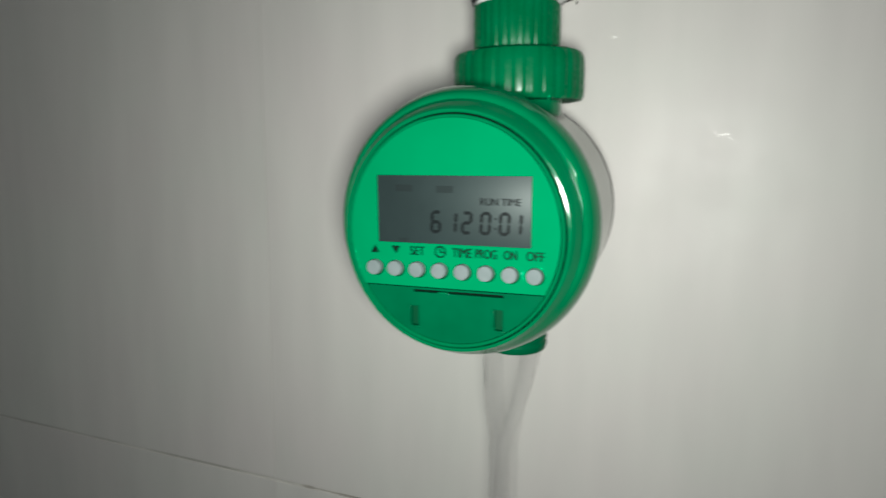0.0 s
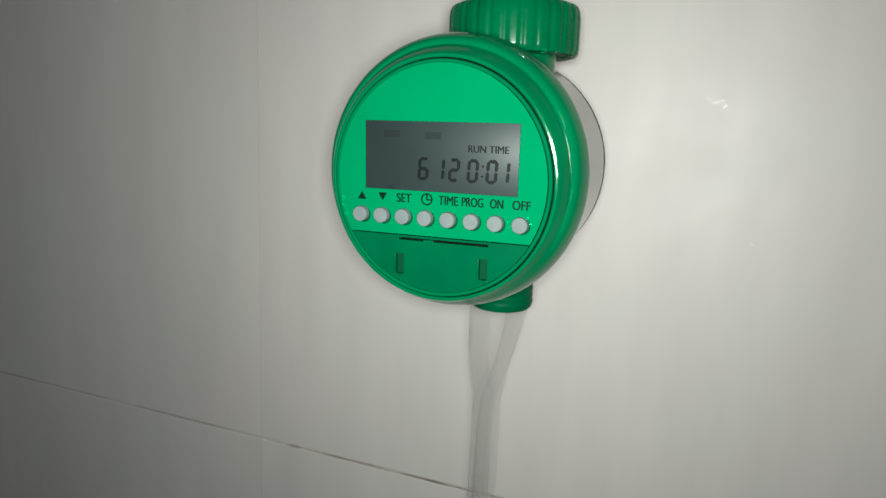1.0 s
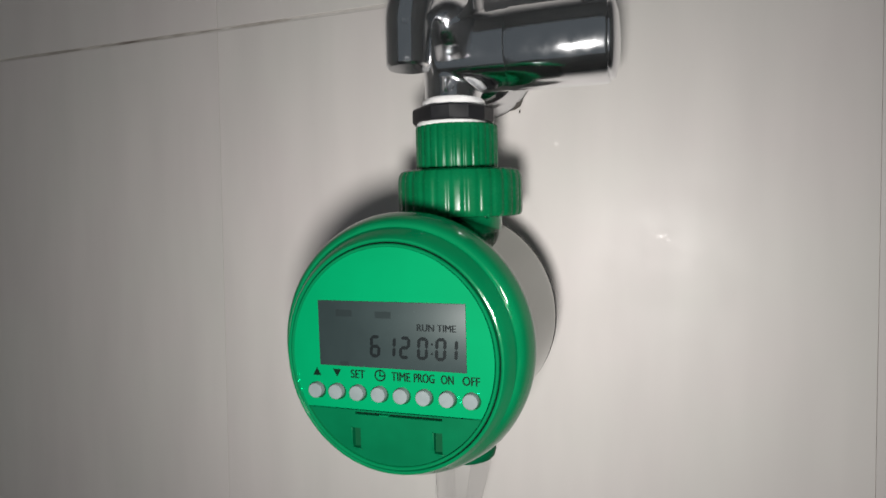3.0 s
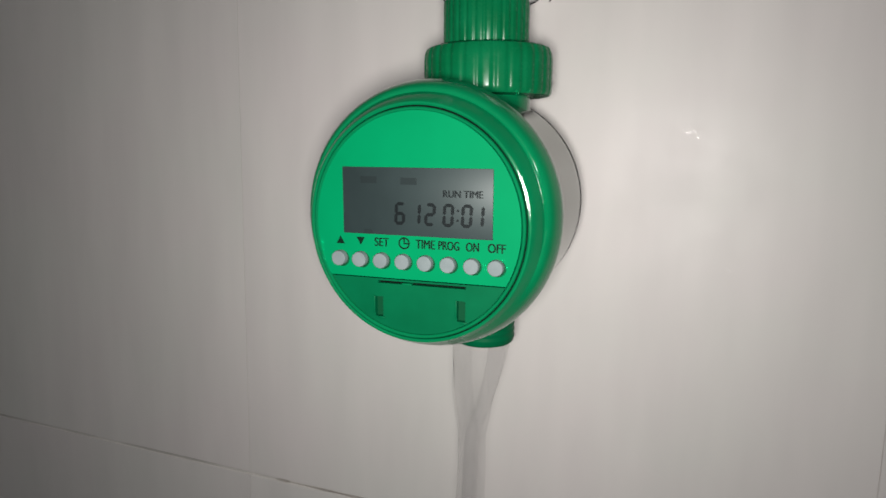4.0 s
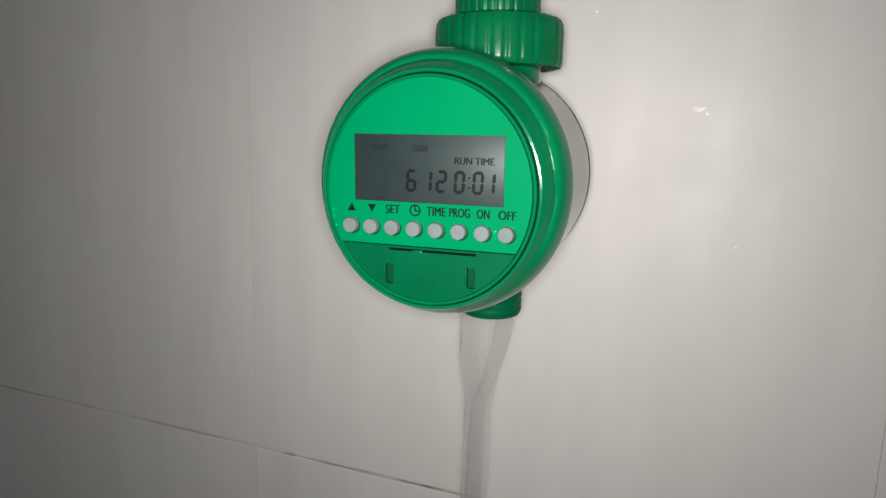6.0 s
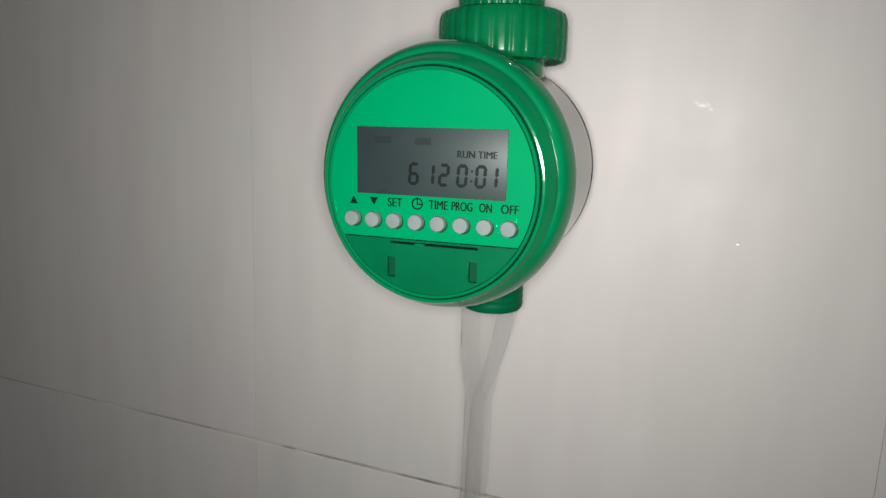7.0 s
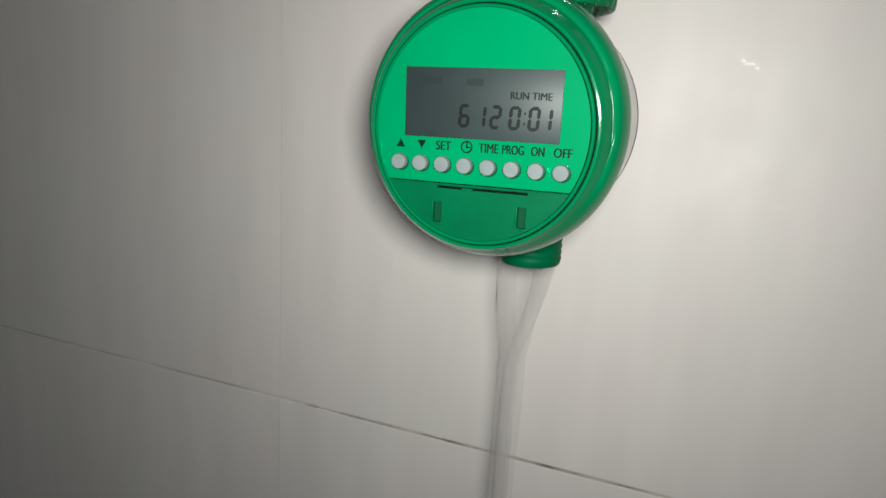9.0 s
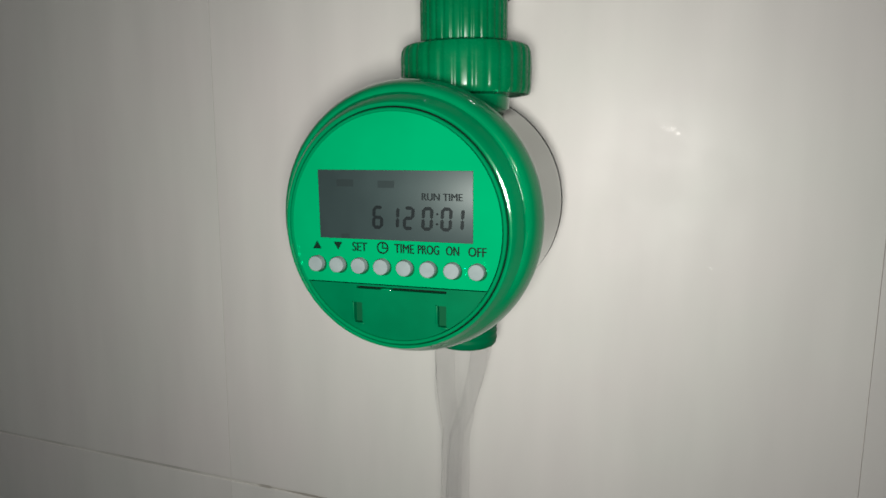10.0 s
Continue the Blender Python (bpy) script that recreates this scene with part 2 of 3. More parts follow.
wall_north = structure("wall_north", box(X0 - 0.1, X1 + 0.1, 0.0007, 0.12, 0, H), grout_mat, "white glazed square tile wall with thin stained grout joints")
# Unseen wall; its wide opening is added so world fill reaches the chrome.
south = box(X0 - 0.1, -0.57, Y0 - 0.1, Y0, 0, H)
add(south, box(0.67, X1 + 0.1, Y0 - 0.1, Y0, 0, H))
add(south, box(-0.57, 0.67, Y0 - 0.1, Y0, 2.12, H))
structure("wall_south", south, plaster_mat, "unseen off-white wall, opened wide to let in added fill light")
structure("wall_west", box(X0 - 0.1, X0, Y0, 0.0012, 0, H), plaster_mat, "plain off-white painted side wall")
structure("wall_east", box(X1, X1 + 0.1, Y0, 0.0012, 0, H), plaster_mat, "plain off-white painted side wall")
structure("floor", box(X0 - 0.1, X1 + 0.1, Y0 - 0.1, 0.12, -0.1, 0), floor_mat, "dull grey tiled washroom floor")
structure("ceiling", box(X0 - 0.1, X1 + 0.1, Y0 - 0.1, 0.12, H, H + 0.1), plaster_mat, "plain white ceiling")

# ---- the watering timer ----
timer = new("watering_timer")
timer.matrix_world = Matrix(((0.99918, -0.04055, 0.0, 0.0050), (0.04051, 0.99837, -0.04026, -0.1240), (0.00163, 0.04023, 0.99919, 0.9950), (0, 0, 0, 1)))
tagged(timer, "round green plastic watering timer with grey screen and white buttons", "watering timer")
CX = -0.0010
at_face = Matrix.Translation((CX + 0.0004, 0, 0)) @ TO_FRONT

# rear shell, polished
shell = [(0.0, -0.0690), (0.030, -0.0690), (0.0382, -0.0690), (0.0390, -0.0688), (0.0397, -0.0684), (0.0401, -0.0678)]
for k in range(13):
    u = k / 12
    shell.append((0.0402 - 0.00180 * u + 0.00085 * u * u, -0.0672 + 0.0522 * u))
shell += [(0.030, -0.0148), (0.0, -0.0148)]
part("rear_shell", lathe(shell, at_face, 128), shell_mat, timer, "polished silvery rear shell")

gasket = [(0.0394, -0.0699), (0.0401, -0.0699), (0.0403, -0.0696), (0.0403, -0.0690), (0.0401, -0.0686), (0.0394, -0.0686)]
part("rear_gasket", lathe(gasket, at_face, 128), gasket_mat, timer, "thin dark grey rear gasket")

# front ring with its steps; the face sits a little low in it and is slightly taller than wide
FX, FZ, SX, SZ = 0.0003, -0.0015, 0.985, 1.02


def settle_face(bm, outer=False):
    """Shapes a turned form round the face; outer: its rim keeps rounder and nearer the middle."""
    for v in bm.verts:
        r = math.hypot(v.co.x, v.co.y)
        t = min(1.0, max(0.0, (r - 0.0345) / 0.005)) if outer else 0.0
        if outer and 0.0360 < r < 0.0388 and v.co.y < 0:
            low = min(1.0, -v.co.y / r / 0.6)
            v.co.z += low * (-0.0025 - 1.29 * (r - 0.0358) - v.co.z)
        v.co.x = FX + 0.0003 * t + v.co.x * (SX + 0.005 * t)
        v.co.y = FZ + 0.0014 * t + v.co.y * (SZ - 0.012 * t)
    bm.transform(at_face)
    return bm


ring = [(0.0, -0.0030), (0.0336, -0.0030), (0.0336, -0.0010), (0.0337, -0.0005), (0.0341, -0.0002), (0.0346, -0.0003), (0.0351, -0.0010), (0.0358, -0.0025), (0.0365, -0.0041), (0.0369, -0.0050), (0.0371, -0.0056), (0.0373, -0.0055),
        (0.0377, -0.0054), (0.0383, -0.0057), (0.0389, -0.0065), (0.0395, -0.0077), (0.0400, -0.0090), (0.0404, -0.0103), (0.0407, -0.0115), (0.0410, -0.0128), (0.0410, -0.0142), (0.0409, -0.0152), (0.0405, -0.0160), (0.0395, -0.0164), (0.0, -0.0164)]
part("front_ring", settle_face(lathe(ring, None, 160), True), green_mat, timer, "stepped glossy green front ring")

# Black ring added in the groove round the face, standing in for its shade.
groove_shade = [(0.0326, -0.0029), (0.0326, -0.0014), (0.0333, -0.0013), (0.0336, -0.0014), (0.0336, -0.0029)]
part("face_groove_shade", settle_face(lathe(groove_shade, None, 128)), black_mat, timer, "thin black ring standing in for shade in the face groove")
lip = [(0.0322, -0.0026), (0.0322, 0.0000), (0.0325, 0.0003), (0.0329, 0.0003), (0.0332, 0.0000), (0.0333, -0.0006), (0.0333, -0.0020)]
part("face_rim", settle_face(lathe(lip, None, 160)), green_mat, timer, "narrow glossy green rim of the face")

# label plate above, cover plate below
R, CHORD = 0.0323, -0.0176


def segment_outline(r, low, high, n=90):
    """The part of a disc between two heights."""
    pts = []
    a0, a1 = (math.asin(min(1, max(-1, (h - FZ) / (r * SZ)))) for h in (low, high))
    for i in range(n + 1):
        a = a0 + (a1 - a0) * i / n
        pts.append((CX + FX + r * SX * math.cos(a), FZ + r * SZ * math.sin(a)))
    for i in range(n + 1):
        a = a1 + (a0 - a1) * i / n
        pts.append((CX + FX - r * SX * math.cos(a), FZ + r * SZ * math.sin(a)))
    clean = [pts[0]]
    for q in pts[1:]:
        if math.dist(q, clean[-1]) > 1e-6 and math.dist(q, pts[0]) > 1e-6:
            clean.append(q)
    return clean


W, ZT, ZB = 0.0231, 0.0153, -0.0045
label_bm = plate(segment_outline(R, CHORD, 1), 0.0, 0.0026)
face = part("label_plate", label_bm, label_mat, timer, "bright green glossy label plate")
SLOTS = ((-0.0123, -0.0268), (0.0137, -0.0262))


def oblong(x0, x1, z0, z1):
    return [(x0, z0), (x1, z0), (x1, z1), (x0, z1)]


holes = [oblong(sx - 0.0012, sx + 0.0013, sz - 0.0031, sz + 0.0031) for sx, sz in SLOTS] + [oblong(-0.0126, 0.0151, -0.0195, -0.0187)]
cover = part("battery_cover", holed_plate(segment_outline(R, -1, CHORD - 0.0005), holes, 0.0008, 0.0029), panel_mat, timer, "darker green battery cover with two grip slots")
step_bm = plate([(-0.0268, CHORD - 0.0004), (0.0250, CHORD - 0.0004), (0.0247, CHORD - 0.0008), (-0.0264, CHORD - 0.0008)], 0.0003, 0.0012)
part("cover_lip", step_bm, panel_mat, cover)
# Black backing behind the latch slit paints its shade.
part("latch_gap_shade", box(-0.0130, 0.0155, 0.0022, 0.0027, -0.0199, -0.0183), black_mat, cover, "black backing that paints the slit's shade")
part("latch", box(-0.0046, -0.0015, -0.0001, 0.0022, -0.01945, -0.0189, 0.00025), green_mat, cover)
for sx, sz in SLOTS:
    # Slot floor in the darkened green: the recess shade is in its colour.
    part("slot_hollow", box(sx - 0.0016, sx + 0.0017, 0.0023, 0.0028, sz - 0.0035, sz + 0.0035), shaded_green_mat, cover, "recessed slot floor, darkened for its shade")
    part("slot_lip", box(sx - 0.0019, sx - 0.0012, 0.0004, 0.0012, sz - 0.0022, sz + 0.0033, 0.0002), panel_mat, cover)
    part("slot_lip", box(sx - 0.0004, sx + 0.0019, 0.0005, 0.0012, sz - 0.0038, sz - 0.0031, 0.0002), panel_mat, cover)

# screen
screen = part("screen", box(-W, W, -0.00035, 0.0010, ZB, ZT, 0.0001), lcd_mat, timer, "dull grey liquid crystal screen")
YS = -0.00042


def seven(cx, cz, h, w, on):
    """One seven-segment digit; on: letters a to g."""
    t, lean = 0.00098, 0.06
    bm = bmesh.new()

    def bar(x0, z0, x1, z1):
        d = Vector((x1 - x0, 0, z1 - z0))
        L = d.length
        d.normalize()
        s = Vector((-d.z, 0, d.x)) * t / 2
        a, b = Vector((x0, 0, z0)), Vector((x1, 0, z1))
        ring = [a, a + d * t * 0.5 + s, b - d * t * 0.5 + s, b, b - d * t * 0.5 - s, a + d * t * 0.5 - s]
        bm.faces.new([bm.verts.new((cx + q.x + q.z * lean, YS, cz + q.z)) for q in ring])

    x, z = w / 2, h / 2
    lines = dict(a=(-x, z, x, z), b=(x, z, x, 0), c=(x, 0, x, -z), d=(-x, -z, x, -z), e=(-x, 0, -x, -z), f=(-x, z, -x, 0), g=(-x, 0, x, 0))
    for k in on:
        bar(*lines[k])
    bmesh.ops.remove_doubles(bm, verts=bm.verts[:], dist=1e-6)
    return bm


for cx, on in ((-0.0047, "acdefg"), (0.0001, "bc"), (0.0046, "abdeg"), (0.0101, "abcdef"), (0.0156, "abcdef"), (0.0190, "bc")):
    part("digit", seven(cx, 0.0020, 0.0057, 0.0024, on), segment_mat, screen, "dark seven-segment digit", smooth=0)
colon = flat(disc(0.0130, 0.0034, 0.00035, 12), YS)
add(colon, flat(disc(0.0129, 0.0006, 0.00035, 12), YS))
part("colon", colon, segment_mat, screen, smooth=0)
print_bm = lettering("RUN TIME", 0.0143, YS, 0.0081, 0.0020, 0.0116)
add(print_bm, lettering("RUN TIME", 0.0145, YS - 0.00002, 0.0081, 0.0020, 0.0116))
part("writing", print_bm, segment_mat, screen, "RUN TIME in small dark letters", smooth=0)
for bx, bz, bw in ((-0.0146, 0.0116, 0.0052), (-0.0020, 0.0114, 0.0050), (-0.0150, -0.0036, 0.0026)):
    part("faint_mark", box(bx - bw / 2, bx + bw / 2, YS, YS + 0.0002, bz - min(0.0010, 0.0045 + bz - 0.0002), bz + (0.0010 if bz > 0 else 0.0005)), faint_mat, screen, "faint unlit screen mark", smooth=0)

# buttons and the printing above them
YP = -0.00012
BX = [-0.0244 + 0.0487 * (i / 7) ** 1.015 for i in range(8)]
dome = [(0.0, 0.0021), (0.0016, 0.0021), (0.00205, 0.00205), (0.00222, 0.0019), (0.00228, 0.0016), (0.00232, -0.0005)]
for bx in BX:
    # Flat dark disc, set right of and below the button, paints its shade.
    part("button_shade", flat(disc(bx + 0.00035, -0.0125, 0.00245, 32), -0.0001), shaded_green_mat, face, "dark disc that paints the shade beside a button", smooth=0)
    part("button", lathe(dome, Matrix.Translation((bx, 0, -0.0122)) @ TO_FRONT, 32), button_mat, timer, "round white button")
for i, words in enumerate(("", "", "SET", "", "TIME", "PROG", "ON", "OFF")):
    if words:
        w = {2: 0.0045, 4: 0.0058, 5: 0.0062, 6: 0.0037, 7: 0.0050}[i]
        at = BX[i] + (-0.0002 if i == 4 else 0.0)
        print_bm = lettering(words, at - 0.0001, YP, -0.0068, 0.0026, w)
        add(print_bm, lettering(words, at + 0.0001, YP - 0.00002, -0.0068, 0.0026, w))
        part("writing", print_bm, ink_mat, face, words + " in dark green print", smooth=0)
part("up_mark", flat([(BX[0] - 0.0014, -0.0079), (BX[0] + 0.0014, -0.0079), (BX[0], -0.0055)], YP), ink_mat, face, smooth=0)
part("down_mark", flat([(BX[1] - 0.0014, -0.0056), (BX[1], -0.0080), (BX[1] + 0.0014, -0.0056)], YP), ink_mat, face, smooth=0)
clock = bmesh.new()
o, i_ = disc(BX[3] + 0.0002, -0.0068, 0.0018, 40), disc(BX[3] + 0.0002, -0.0068, 0.00135, 40)
ov, iv = [clock.verts.new((x, YP, z)) for x, z in o], [clock.verts.new((x, YP, z)) for x, z in i_]
for k in range(40):
    clock.faces.new((ov[k], ov[(k + 1) % 40], iv[(k + 1) % 40], iv[k]))
kx = BX[3] + 0.0002
add(clock, flat([(kx - 0.00022, -0.0070), (kx + 0.00022, -0.0070), (kx + 0.00022, -0.0053), (kx - 0.00022, -0.0053)], YP))
add(clock, flat([(kx - 0.00022, -0.0071), (kx + 0.0014, -0.0071), (kx + 0.0014, -0.0067), (kx - 0.00022, -0.0067)], YP))
part("clock_mark", clock, ink_mat, face, smooth=0)

# water way: neck, coupling nut and adapter above, threaded outlet below
NX, NY = 0.0060, 0.0575


def upright(x=NX, y=NY):
    return Matrix.Translation((x, y, 0))


def ribs(count, depth, flat_part=0.55):
    def wave(a, r, h):
        s = 0.5 + 0.5 * math.cos(a * count)
        return r - depth * (1 - min(1.0, s / flat_part)) * (1.0 if r > 0.0125 else 0.0)
    return wave


neck = [(0.0, 0.0265), (0.0100, 0.0268), (0.0130, 0.0282), (0.0146, 0.0305), (0.0153, 0.0335), (0.0154, 0.0360), (0.0152, 0.0415), (0.0, 0.0415)]
part("neck", lathe(neck, upright(), 48), green_mat, timer)
nut = [(0.0, 0.0385), (0.0155, 0.0383), (0.0204, 0.0383), (0.0222, 0.0386), (0.0228, 0.0395), (0.0230, 0.0410), (0.0230, 0.0508), (0.0227, 0.0532), (0.0219, 0.0547), (0.0202, 0.0554), (0.0150, 0.0556), (0.0, 0.0556)]
part("coupling_nut", lathe(nut, upright(), 288, ribs(28, 0.00042, 0.45)), rib_mat, timer, "ribbed green coupling nut")
adapter = [(0.0, 0.0550), (0.0149, 0.0550), (0.0152, 0.0558), (0.0152, 0.0703), (0.0149, 0.0712), (0.0142, 0.0715), (0.0, 0.0715)]
part("tap_adapter", lathe(adapter, upright(NX - 0.0008), 288, ribs(30, 0.00036, 0.45)), rib_mat, timer, "ribbed green threaded tap adapter")
OX, OY = 0.0060, 0.0570
outlet = [(0.0, -0.030), (0.0150, -0.030), (0.0150, -0.0395), (0.0126, -0.0408), (0.0118, -0.0418)]
for k in range(4):
    h = -0.0422 - 0.0024 * k
    outlet += [(0.0115, h), (0.01178, h - 0.0008), (0.01178, h - 0.0011), (0.0115, h - 0.0019)]
outlet += [(0.0114, -0.0522), (0.0109, -0.0528), (0.0092, -0.0528), (0.0090, -0.0520), (0.0090, -0.0460), (0.0, -0.0460)]
part("threaded_outlet", lathe(outlet, upright(OX, OY), 64), panel_mat, timer, "short threaded green outlet")

# ---- the tap, with its lever, spout and flange ----
TX, TY, TZ = 0.0068, -0.0700, 1.0943
tap = new("chrome_tap")
tap.location = (0.003, 0.0, 1.105)
tagged(tap, "polished chrome wall tap with side barrel and curved spout", "tap")


def tap_part(name, bm, mat=chrome_mat, label=""):
    bm.transform(Matrix.Translation((-0.003, 0.0, -1.105)))
    return part(name, bm, mat, tap, label, smooth=40)


def along_x(x, y, z):
    return Matrix.Translation((x, y, z)) @ Matrix.Rotation(radians(90), 4, "Y")


down = [(0.0, 1.0745), (0.0098, 1.0745), (0.0103, 1.0752), (0.0103, 1.0850), (0.0106, 1.0880), (0.0116, 1.0925), (0.0124, 1.0990), (0.0124, 1.1080), (0.0118, 1.1150), (0.0108, 1.1230), (0.0100, 1.1300), (0.0, 1.1300)]
cast = lathe(down, Matrix.Translation((TX, TY, 0)), 64)
add(cast, lathe([(0.0, -0.004), (0.0134, -0.004), (0.0142, 0.0245), (0.0, 0.0245)], along_x(TX, TY, TZ), 64))
add(cast, tube([(0.0035, -0.001, 1.105), (0.0045, -0.03, 1.104), (TX, TY, 1.102)], [0.0105, 0.0105, 0.0110], 40))
body = tap_part("tap_body", cast, label="rounded chrome tap body")
blend = body.modifiers.new("blend", "REMESH")
blend.mode, blend.voxel_size, blend.use_smooth_shade = "VOXEL", 0.0006, True
soften = body.modifiers.new("soften", "SMOOTH")
soften.factor, soften.iterations = 0.5, 14
barrel = [(0.0, 0.0222), (0.0141, 0.0222), (0.0144, 0.0224), (0.0145, 0.0228), (0.0145, 0.0553), (0.0142, 0.0561), (0.0130, 0.0565), (0.0, 0.0565)]
tap_part("valve_barrel", lathe(barrel, along_x(TX, TY, TZ), 96), label="smooth chrome valve barrel")
cap = [(0.0132, 0.0561), (0.0132, 0.0571), (0.0125, 0.0580), (0.0094, 0.0589), (0.0040, 0.0594), (0.0, 0.0595)]
tap_part("end_cap", lathe(cap, along_x(TX, TY, TZ), 64), label="domed chrome end cap")
lever = tube([(0.0565, TY, TZ + 0.010), (0.0565, TY, TZ + 0.014), (0.0567, TY - 0.0005, TZ + 0.022), (0.0572, TY - 0.001, TZ + 0.034), (0.0576, TY - 0.001, TZ + 0.040)], [0.0036, 0.0034, 0.0032, 0.0034, 0.0028], 24)
tap_part("lever", lever, label="small chrome lever")
pts, rad = [], []
for k in range(25):
    a = math.pi * 0.5 * k / 24
    pts.append((TX - 0.004 * k / 24, TY + 0.004 - 0.036 * math.sin(a), 1.0975 + 0.0145 * math.cos(a) + 0.0020 * math.sin(2 * a)))
    rad.append(0.0105 - 0.0030 * k / 24)
for k in range(1, 7):
    pts.append((TX - 0.0040, -0.1020, 1.0975 - 0.0140 * k / 6))
    rad.append(0.0075 - 0.0002 * k / 6)
pts.append((TX - 0.0040, -0.1020, 1.0827))
rad.append(0.0066)
tap_part("spout", tube(pts, rad, 40), label="curved chrome spout")
flange = [(0.0, 0.0005), (0.0258, 0.0005), (0.0259, 0.0012), (0.0254, 0.0018), (0.0246, 0.0030), (0.0232, 0.0062), (0.0212, 0.0100), (0.0190, 0.0125), (0.0160, 0.0140), (0.0112, 0.0145), (0.0, 0.0145)]
tap_part("wall_flange", lathe(flange, Matrix.Translation((-0.0005, 0.0, 1.1075)) @ Matrix.Diagonal((0.95, 1.0, 0.98, 1.0)) @ TO_FRONT, 96), label="domed chrome wall flange")
smear = tube([(0.0118, -0.0006, 1.0858), (0.0140, -0.0008, 1.0866), (0.0160, -0.0010, 1.0882), (0.0176, -0.0006, 1.0906)], [0.0003, 0.0006, 0.0011, 0.0004], 10)
add(smear, tube([(0.0160, -0.0006, 1.0842), (0.0163, -0.0008, 1.0850), (0.0166, -0.0006, 1.0858)], [0.0002, 0.0004, 0.0002], 8))
tap_part("sealant", smear, dirt_mat, "dark bit of old sealant")

# locking ring and thread tape between tap and timer
lock = new("lock_ring")
lock.location = (TX + 0.0002, TY, 1.0692)
tagged(lock, "black plastic lock ring with a slit, wrapped in white thread tape", "lock ring")
prof = [(0.0108, 0.0), (0.0148, 0.0), (0.0152, 0.0006), (0.0152, 0.0048), (0.0148, 0.0054), (0.0108, 0.0054)]
part("ring", lathe(prof, None, 14, lambda a, r, h: r - (0.0010 if r > 0.0145 and math.cos(a * 3 + 0.7) > 0.93 else 0.0)), rubber_mat, lock, "black plastic ring", 20)
part("tape_band", lathe([(0.0100, 0.0050), (0.0113, 0.0052), (0.0117, 0.0064), (0.0115, 0.0080), (0.0108, 0.0088), (0.0100, 0.0088)], None, 48, lambda a, r, h: r + 0.0002 * math.sin(7 * a + h * 900)), tape_mat, lock, "white thread tape")
part("tape_band", lathe([(0.0100, -0.0016), (0.0134, -0.0012), (0.0140, -0.0004), (0.0134, 0.0006), (0.0100, 0.0006)], None, 48, lambda a, r, h: r + 0.0003 * math.sin(5 * a)), tape_mat, lock, "white thread tape")

# ---- running water ----
def water_tube(bm, mat_index, centre, radius, seed, n=36, rings_count=150, around=2 * math.pi):
    """A falling tube of water from the outlet to the floor, with slow lobes; centre(d) and radius(d) by the drop d."""
    rings = []
    for k in range(rings_count):
        z = 0.9485 - 0.947 * (k / (rings_count - 1)) ** 1.7
        d = max(0.0, 0.9465 - z)
        cx, cy = centre(d)
        w, th = radius(d)
        ring = []
        for i in range(n):
            a = math.pi + around * i / n
            lobe = 1 + 0.24 * noise.noise((1.1 * math.cos(a) + seed, 1.1 * math.sin(a), d * 22)) + 0.12 * noise.noise((2.3 * math.cos(a), 2.3 * math.sin(a) + seed, d * 50))
            ring.append(bm.verts.new((cx + w * lobe * math.cos(a), cy + th * lobe * math.sin(a), z)))
        rings.append(ring)
    for a, b in zip(rings, rings[1:]):
        for i in range(n if around > 6 else n - 1):
            j = (i + 1) % n
            bm.faces.new((a[i], a[j], b[j], b[i])).material_index = mat_index


def fall(d, length=0.046):
    return min(1.0, d / length)


def sway(d, seed):
    return 0.0011 * fall(d) * noise.noise((d * 13, seed, 2.5))


def stream_x(d):
    return 0.0068 - 0.0030 * fall(d) - 0.0008 * min(1.0, d / 0.15)


def stream_y(d):
    return -0.0600 - 0.008 * min(1.0, d / 0.3)


water = bmesh.new()
# a thin outer sheet that narrows to a rope, and two thicker strands that join in it
water_tube(water, 0, lambda d: (stream_x(d) + sway(d, 0.3), stream_y(d)),
           lambda d: (0.0116 - 0.0062 * fall(d, 0.042) ** 1.8 if d > 0.001 else 0.0098, max(0.0045, 0.0086 - 0.12 * d)), 0.0)
for way, seed, thick in ((-1, 3.7, 0.0041), (1, 8.2, 0.0034)):
    water_tube(water, 1, lambda d: (stream_x(d) + way * (0.0060 * (1 - fall(d, 0.040) ** 2.0) + 0.0010) + sway(d, seed), stream_y(d) - 0.0015),
               lambda d: (min(thick, 0.0034) if d < 0.001 else thick - 0.0003 * fall(d), 0.0032), seed, 28, around=math.pi * 28 / 27)
stream = part("water_stream", water, water_mat, smooth=80)
stream.data.materials.append(core_mat)
tagged(stream, "clear stream of water pouring from the timer outlet", "water stream", kind="stuff")

# ---- drops of water ----


def drop(place, facing, r, label, group, tall=1.0):
    """A flattened bead of water that sits on a surface facing that way."""
    prof = [(r * 0.98, -0.0001), (r, 0.10 * r), (r * 0.95, r * 0.26), (r * 0.75, r * 0.47), (r * 0.4, r * 0.60), (0.0, r * 0.64)]
    turn = Vector(facing).to_track_quat("Z", "Y").to_matrix().to_4x4()
    bm = lathe(prof, Matrix.Diagonal((1, 1, tall, 1)) @ turn, 20)
    ob = part("water_drop", bm, drop_mat, smooth=80)
    ob.location = place
    ob.visible_shadow = False
    return tagged(ob, label, "water drop", group=group)


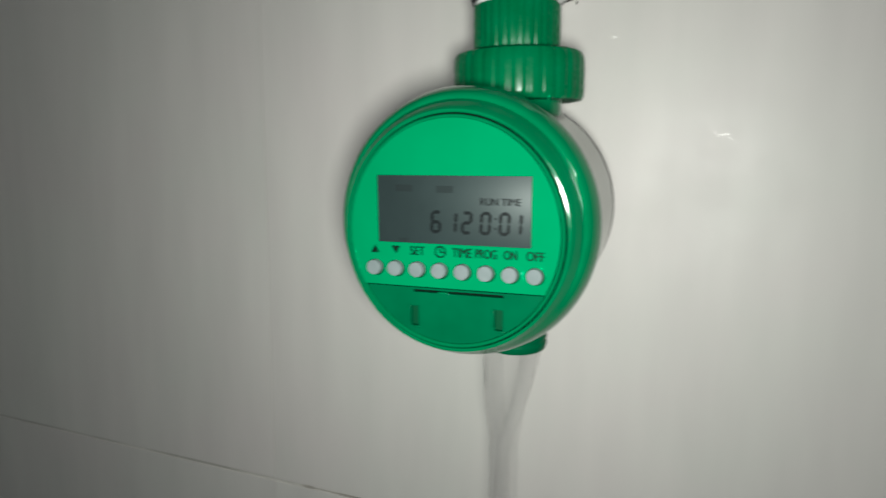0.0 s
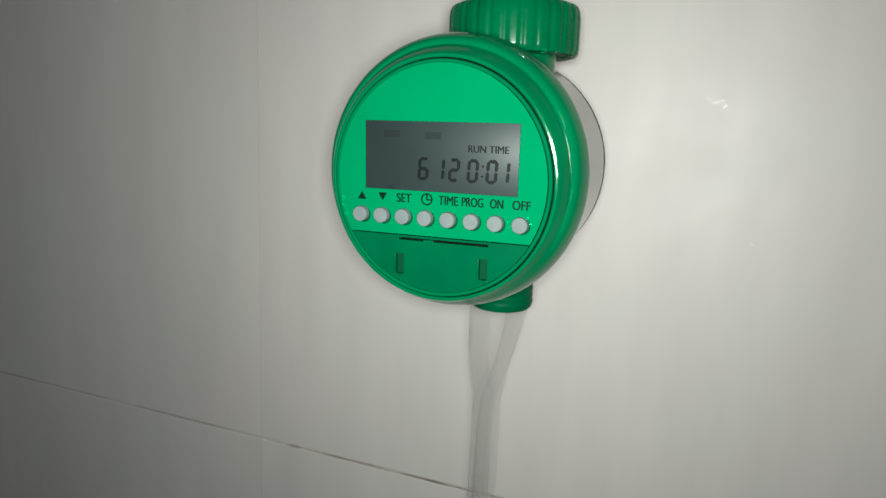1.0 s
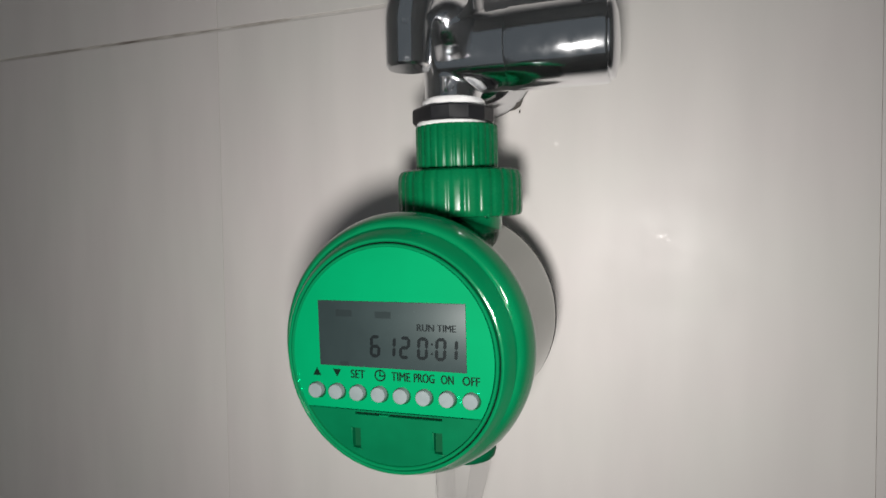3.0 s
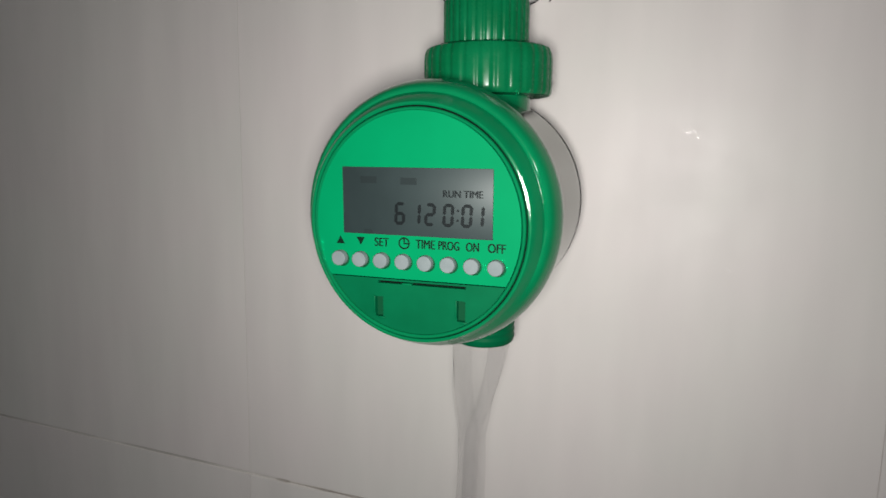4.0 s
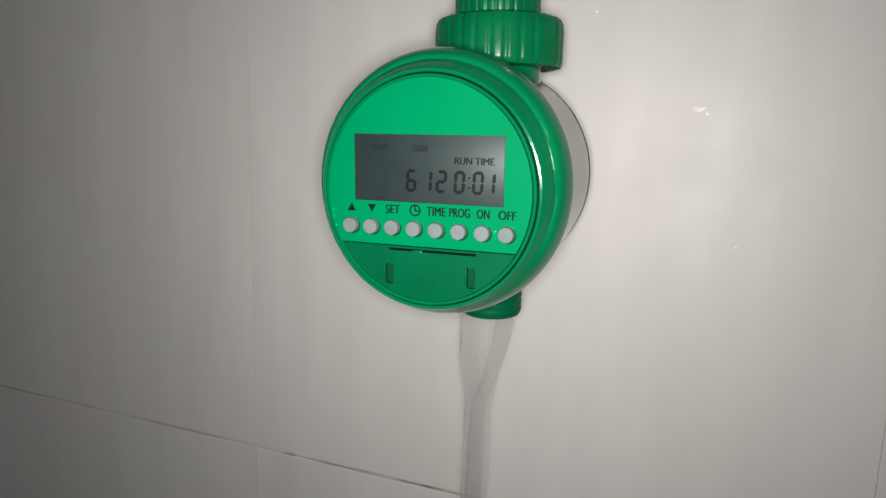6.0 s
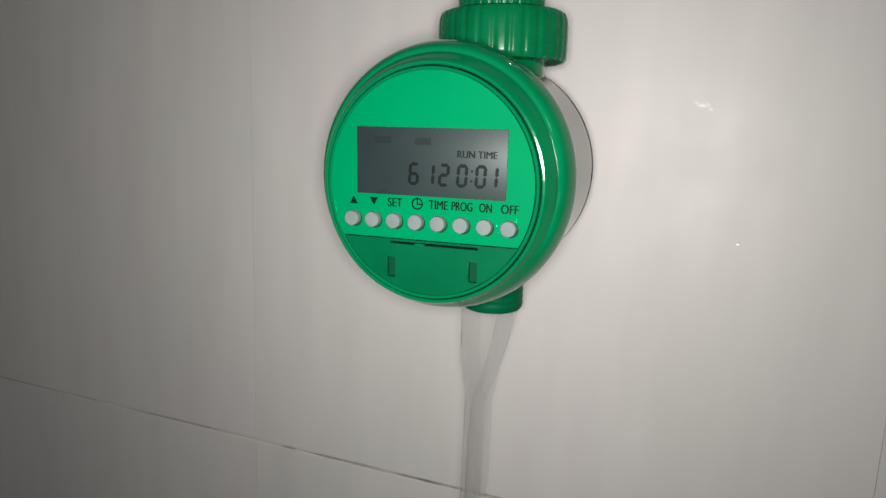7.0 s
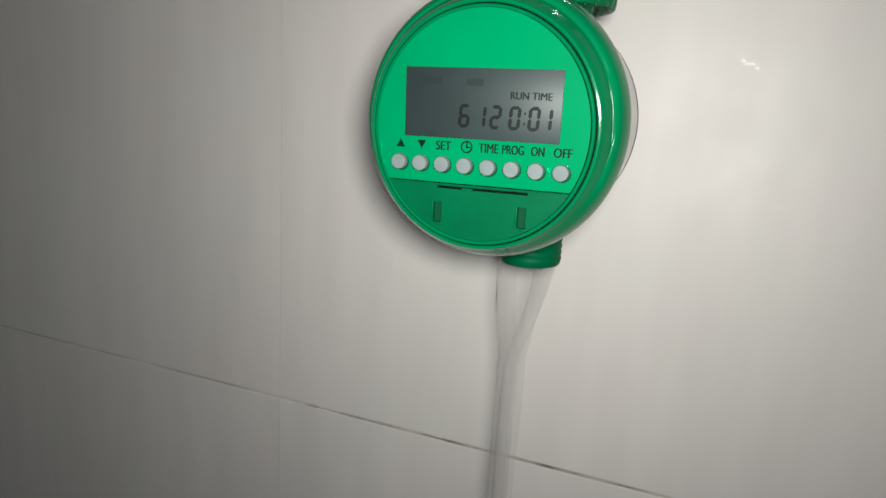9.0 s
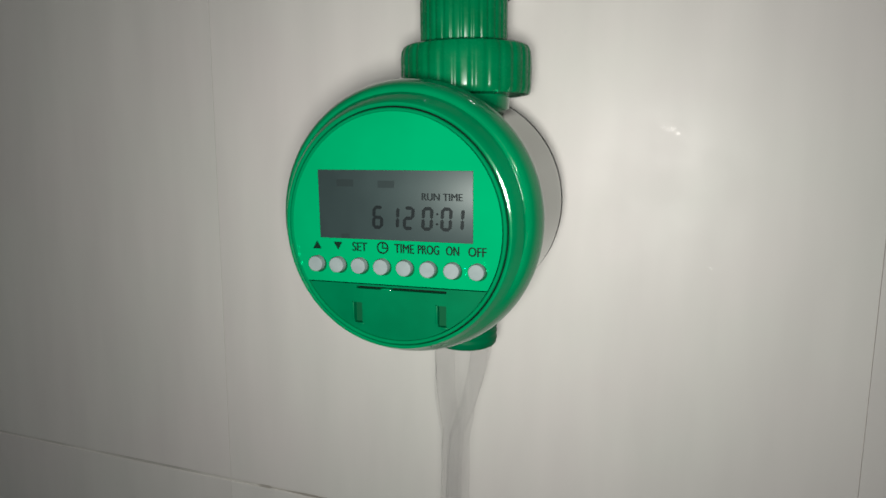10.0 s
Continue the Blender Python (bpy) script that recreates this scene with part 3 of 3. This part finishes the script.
for dx, dz, r, tall in ((0.0760, 1.0275, 0.0006, 1.0), (0.0790, 1.0262, 0.0009, 0.8), (0.0806, 1.0268, 0.0006, 1.0), (0.0820, 1.0247, 0.0006, 1.2), (0.0775, 1.0262, 0.0006, 1.0), (0.0331, 1.0690, 0.0006, 1.0), (0.0981, 0.9680, 0.00045, 1.2)):
    drop((dx, 0.0, dz), (0, -1, 0), r, "small clear water drop on the tiles", "drops on the wall", tall)

for lx, ly, lz, r in ((0.0212, -0.0004, -0.0131, 0.0004), (0.0208, -0.0004, -0.0116, 0.0004), (0.0270, -0.0003, -0.0118, 0.0004), (0.0262, -0.0003, -0.0100, 0.0004), (-0.0306, -0.0004, -0.0078, 0.0004), (-0.0304, -0.0004, -0.0100, 0.0005), (-0.0297, -0.0004, -0.0126, 0.0005), (0.0166, 0.0007, -0.0299, 0.0005)):
    drop(timer.matrix_world @ Vector((lx, ly, lz)), timer.matrix_world.to_3x3() @ Vector((0, -1, 0)), r, "tiny clear bead of water on the green timer face", "beads on the timer")
for a, h in ((52, 0.0392), (40, 0.0386)):
    c = Vector((math.sin(radians(a)), -math.cos(radians(a)), 0))
    drop(timer.matrix_world @ Vector((NX + 0.0222 * c.x, NY + 0.0222 * c.y, h)), timer.matrix_world.to_3x3() @ Vector((c.x, c.y, -0.6)).normalized(), 0.0009, "clear drop hanging from the coupling nut", "beads on the timer")

for place, facing, r in (((0.0134, -0.0829, 1.0937), (0, -1, 0), 0.0011), ((0.0094, -0.0800, 1.0813), (0.25, -0.97, 0), 0.0013), ((0.0193, -0.0825, 1.0975), (0, -0.96, 0.27), 0.0007), ((0.0190, -0.0824, 1.0899), (0, -0.96, -0.29), 0.0007), ((0.0086, -0.0827, 1.0960), (0, -0.98, 0.19), 0.0006), ((0.0046, -0.1092, 1.0956), (0.25, -0.97, 0), 0.0008), ((0.0053, -0.1089, 1.0836), (0.4, -0.92, 0), 0.0009), ((0.0160, -0.0828, 1.0860), (0.1, -0.98, -0.2), 0.0005)):
    drop(place, facing, r, "clear bead of water on the chrome tap", "beads on the tap", 1.25)

# ---- stained stretches of the joints ----
for jx0, jx1, jz in ((-0.1385, -0.1270, 0.8240), (-0.1270, 0.0750, 0.8240), (-0.3300, -0.1530, 1.1430), (-0.1480, -0.1080, 1.1430)):
    grime = bmesh.new()
    n = max(4, int((jx1 - jx0) / 0.003))
    tops, lows = [], []
    for k in range(n + 1):
        x = jx0 + (jx1 - jx0) * k / n
        fade = min(1.0, 6 * k / n + 0.15, 6 * (n - k) / n + 0.15)
        h = 0.00090 * fade * (0.75 + 0.35 * noise.noise((x * 90, jz * 7, 0.3)))
        tops.append(grime.verts.new((x, 0.00035, jz + h)))
        lows.append(grime.verts.new((x, 0.00035, jz - h)))
    for k in range(n):
        grime.faces.new((lows[k], lows[k + 1], tops[k + 1], tops[k]))
    part("grout_stain", grime, dirty_mat, wall_north, smooth=0)

# ---- wall tiles ----
TW, TH, JX, JZ = 0.3165, 0.3190, 0.0003, 0.0018
tile_bm = box(-(TW - JX) / 2, (TW - JX) / 2, 0.0, 0.0080, -(TH - JZ) / 2, (TH - JZ) / 2)
long_edges = [e for e in tile_bm.edges if all(v.co.y < 0.001 for v in e.verts) and abs(e.verts[0].co.z - e.verts[1].co.z) < 1e-6]
bmesh.ops.bevel(tile_bm, geom=long_edges, offset=0.0004, segments=2, affect="EDGES", profile=0.5)
tile_me = bpy.data.meshes.new("tile")
tile_bm.to_mesh(tile_me)
tile_bm.free()
tile_me.materials.append(tile_mat)
rng = random.Random(4)
for i in range(-2, 3):
    for j in range(-2, 4):
        ob = new("tile", tile_me)
        ob.location = (-0.156 + TW * (i + 0.5), rng.uniform(-0.00004, 0.00004), 0.8240 + TH * (j + 0.5))
        ob.parent = wall_north
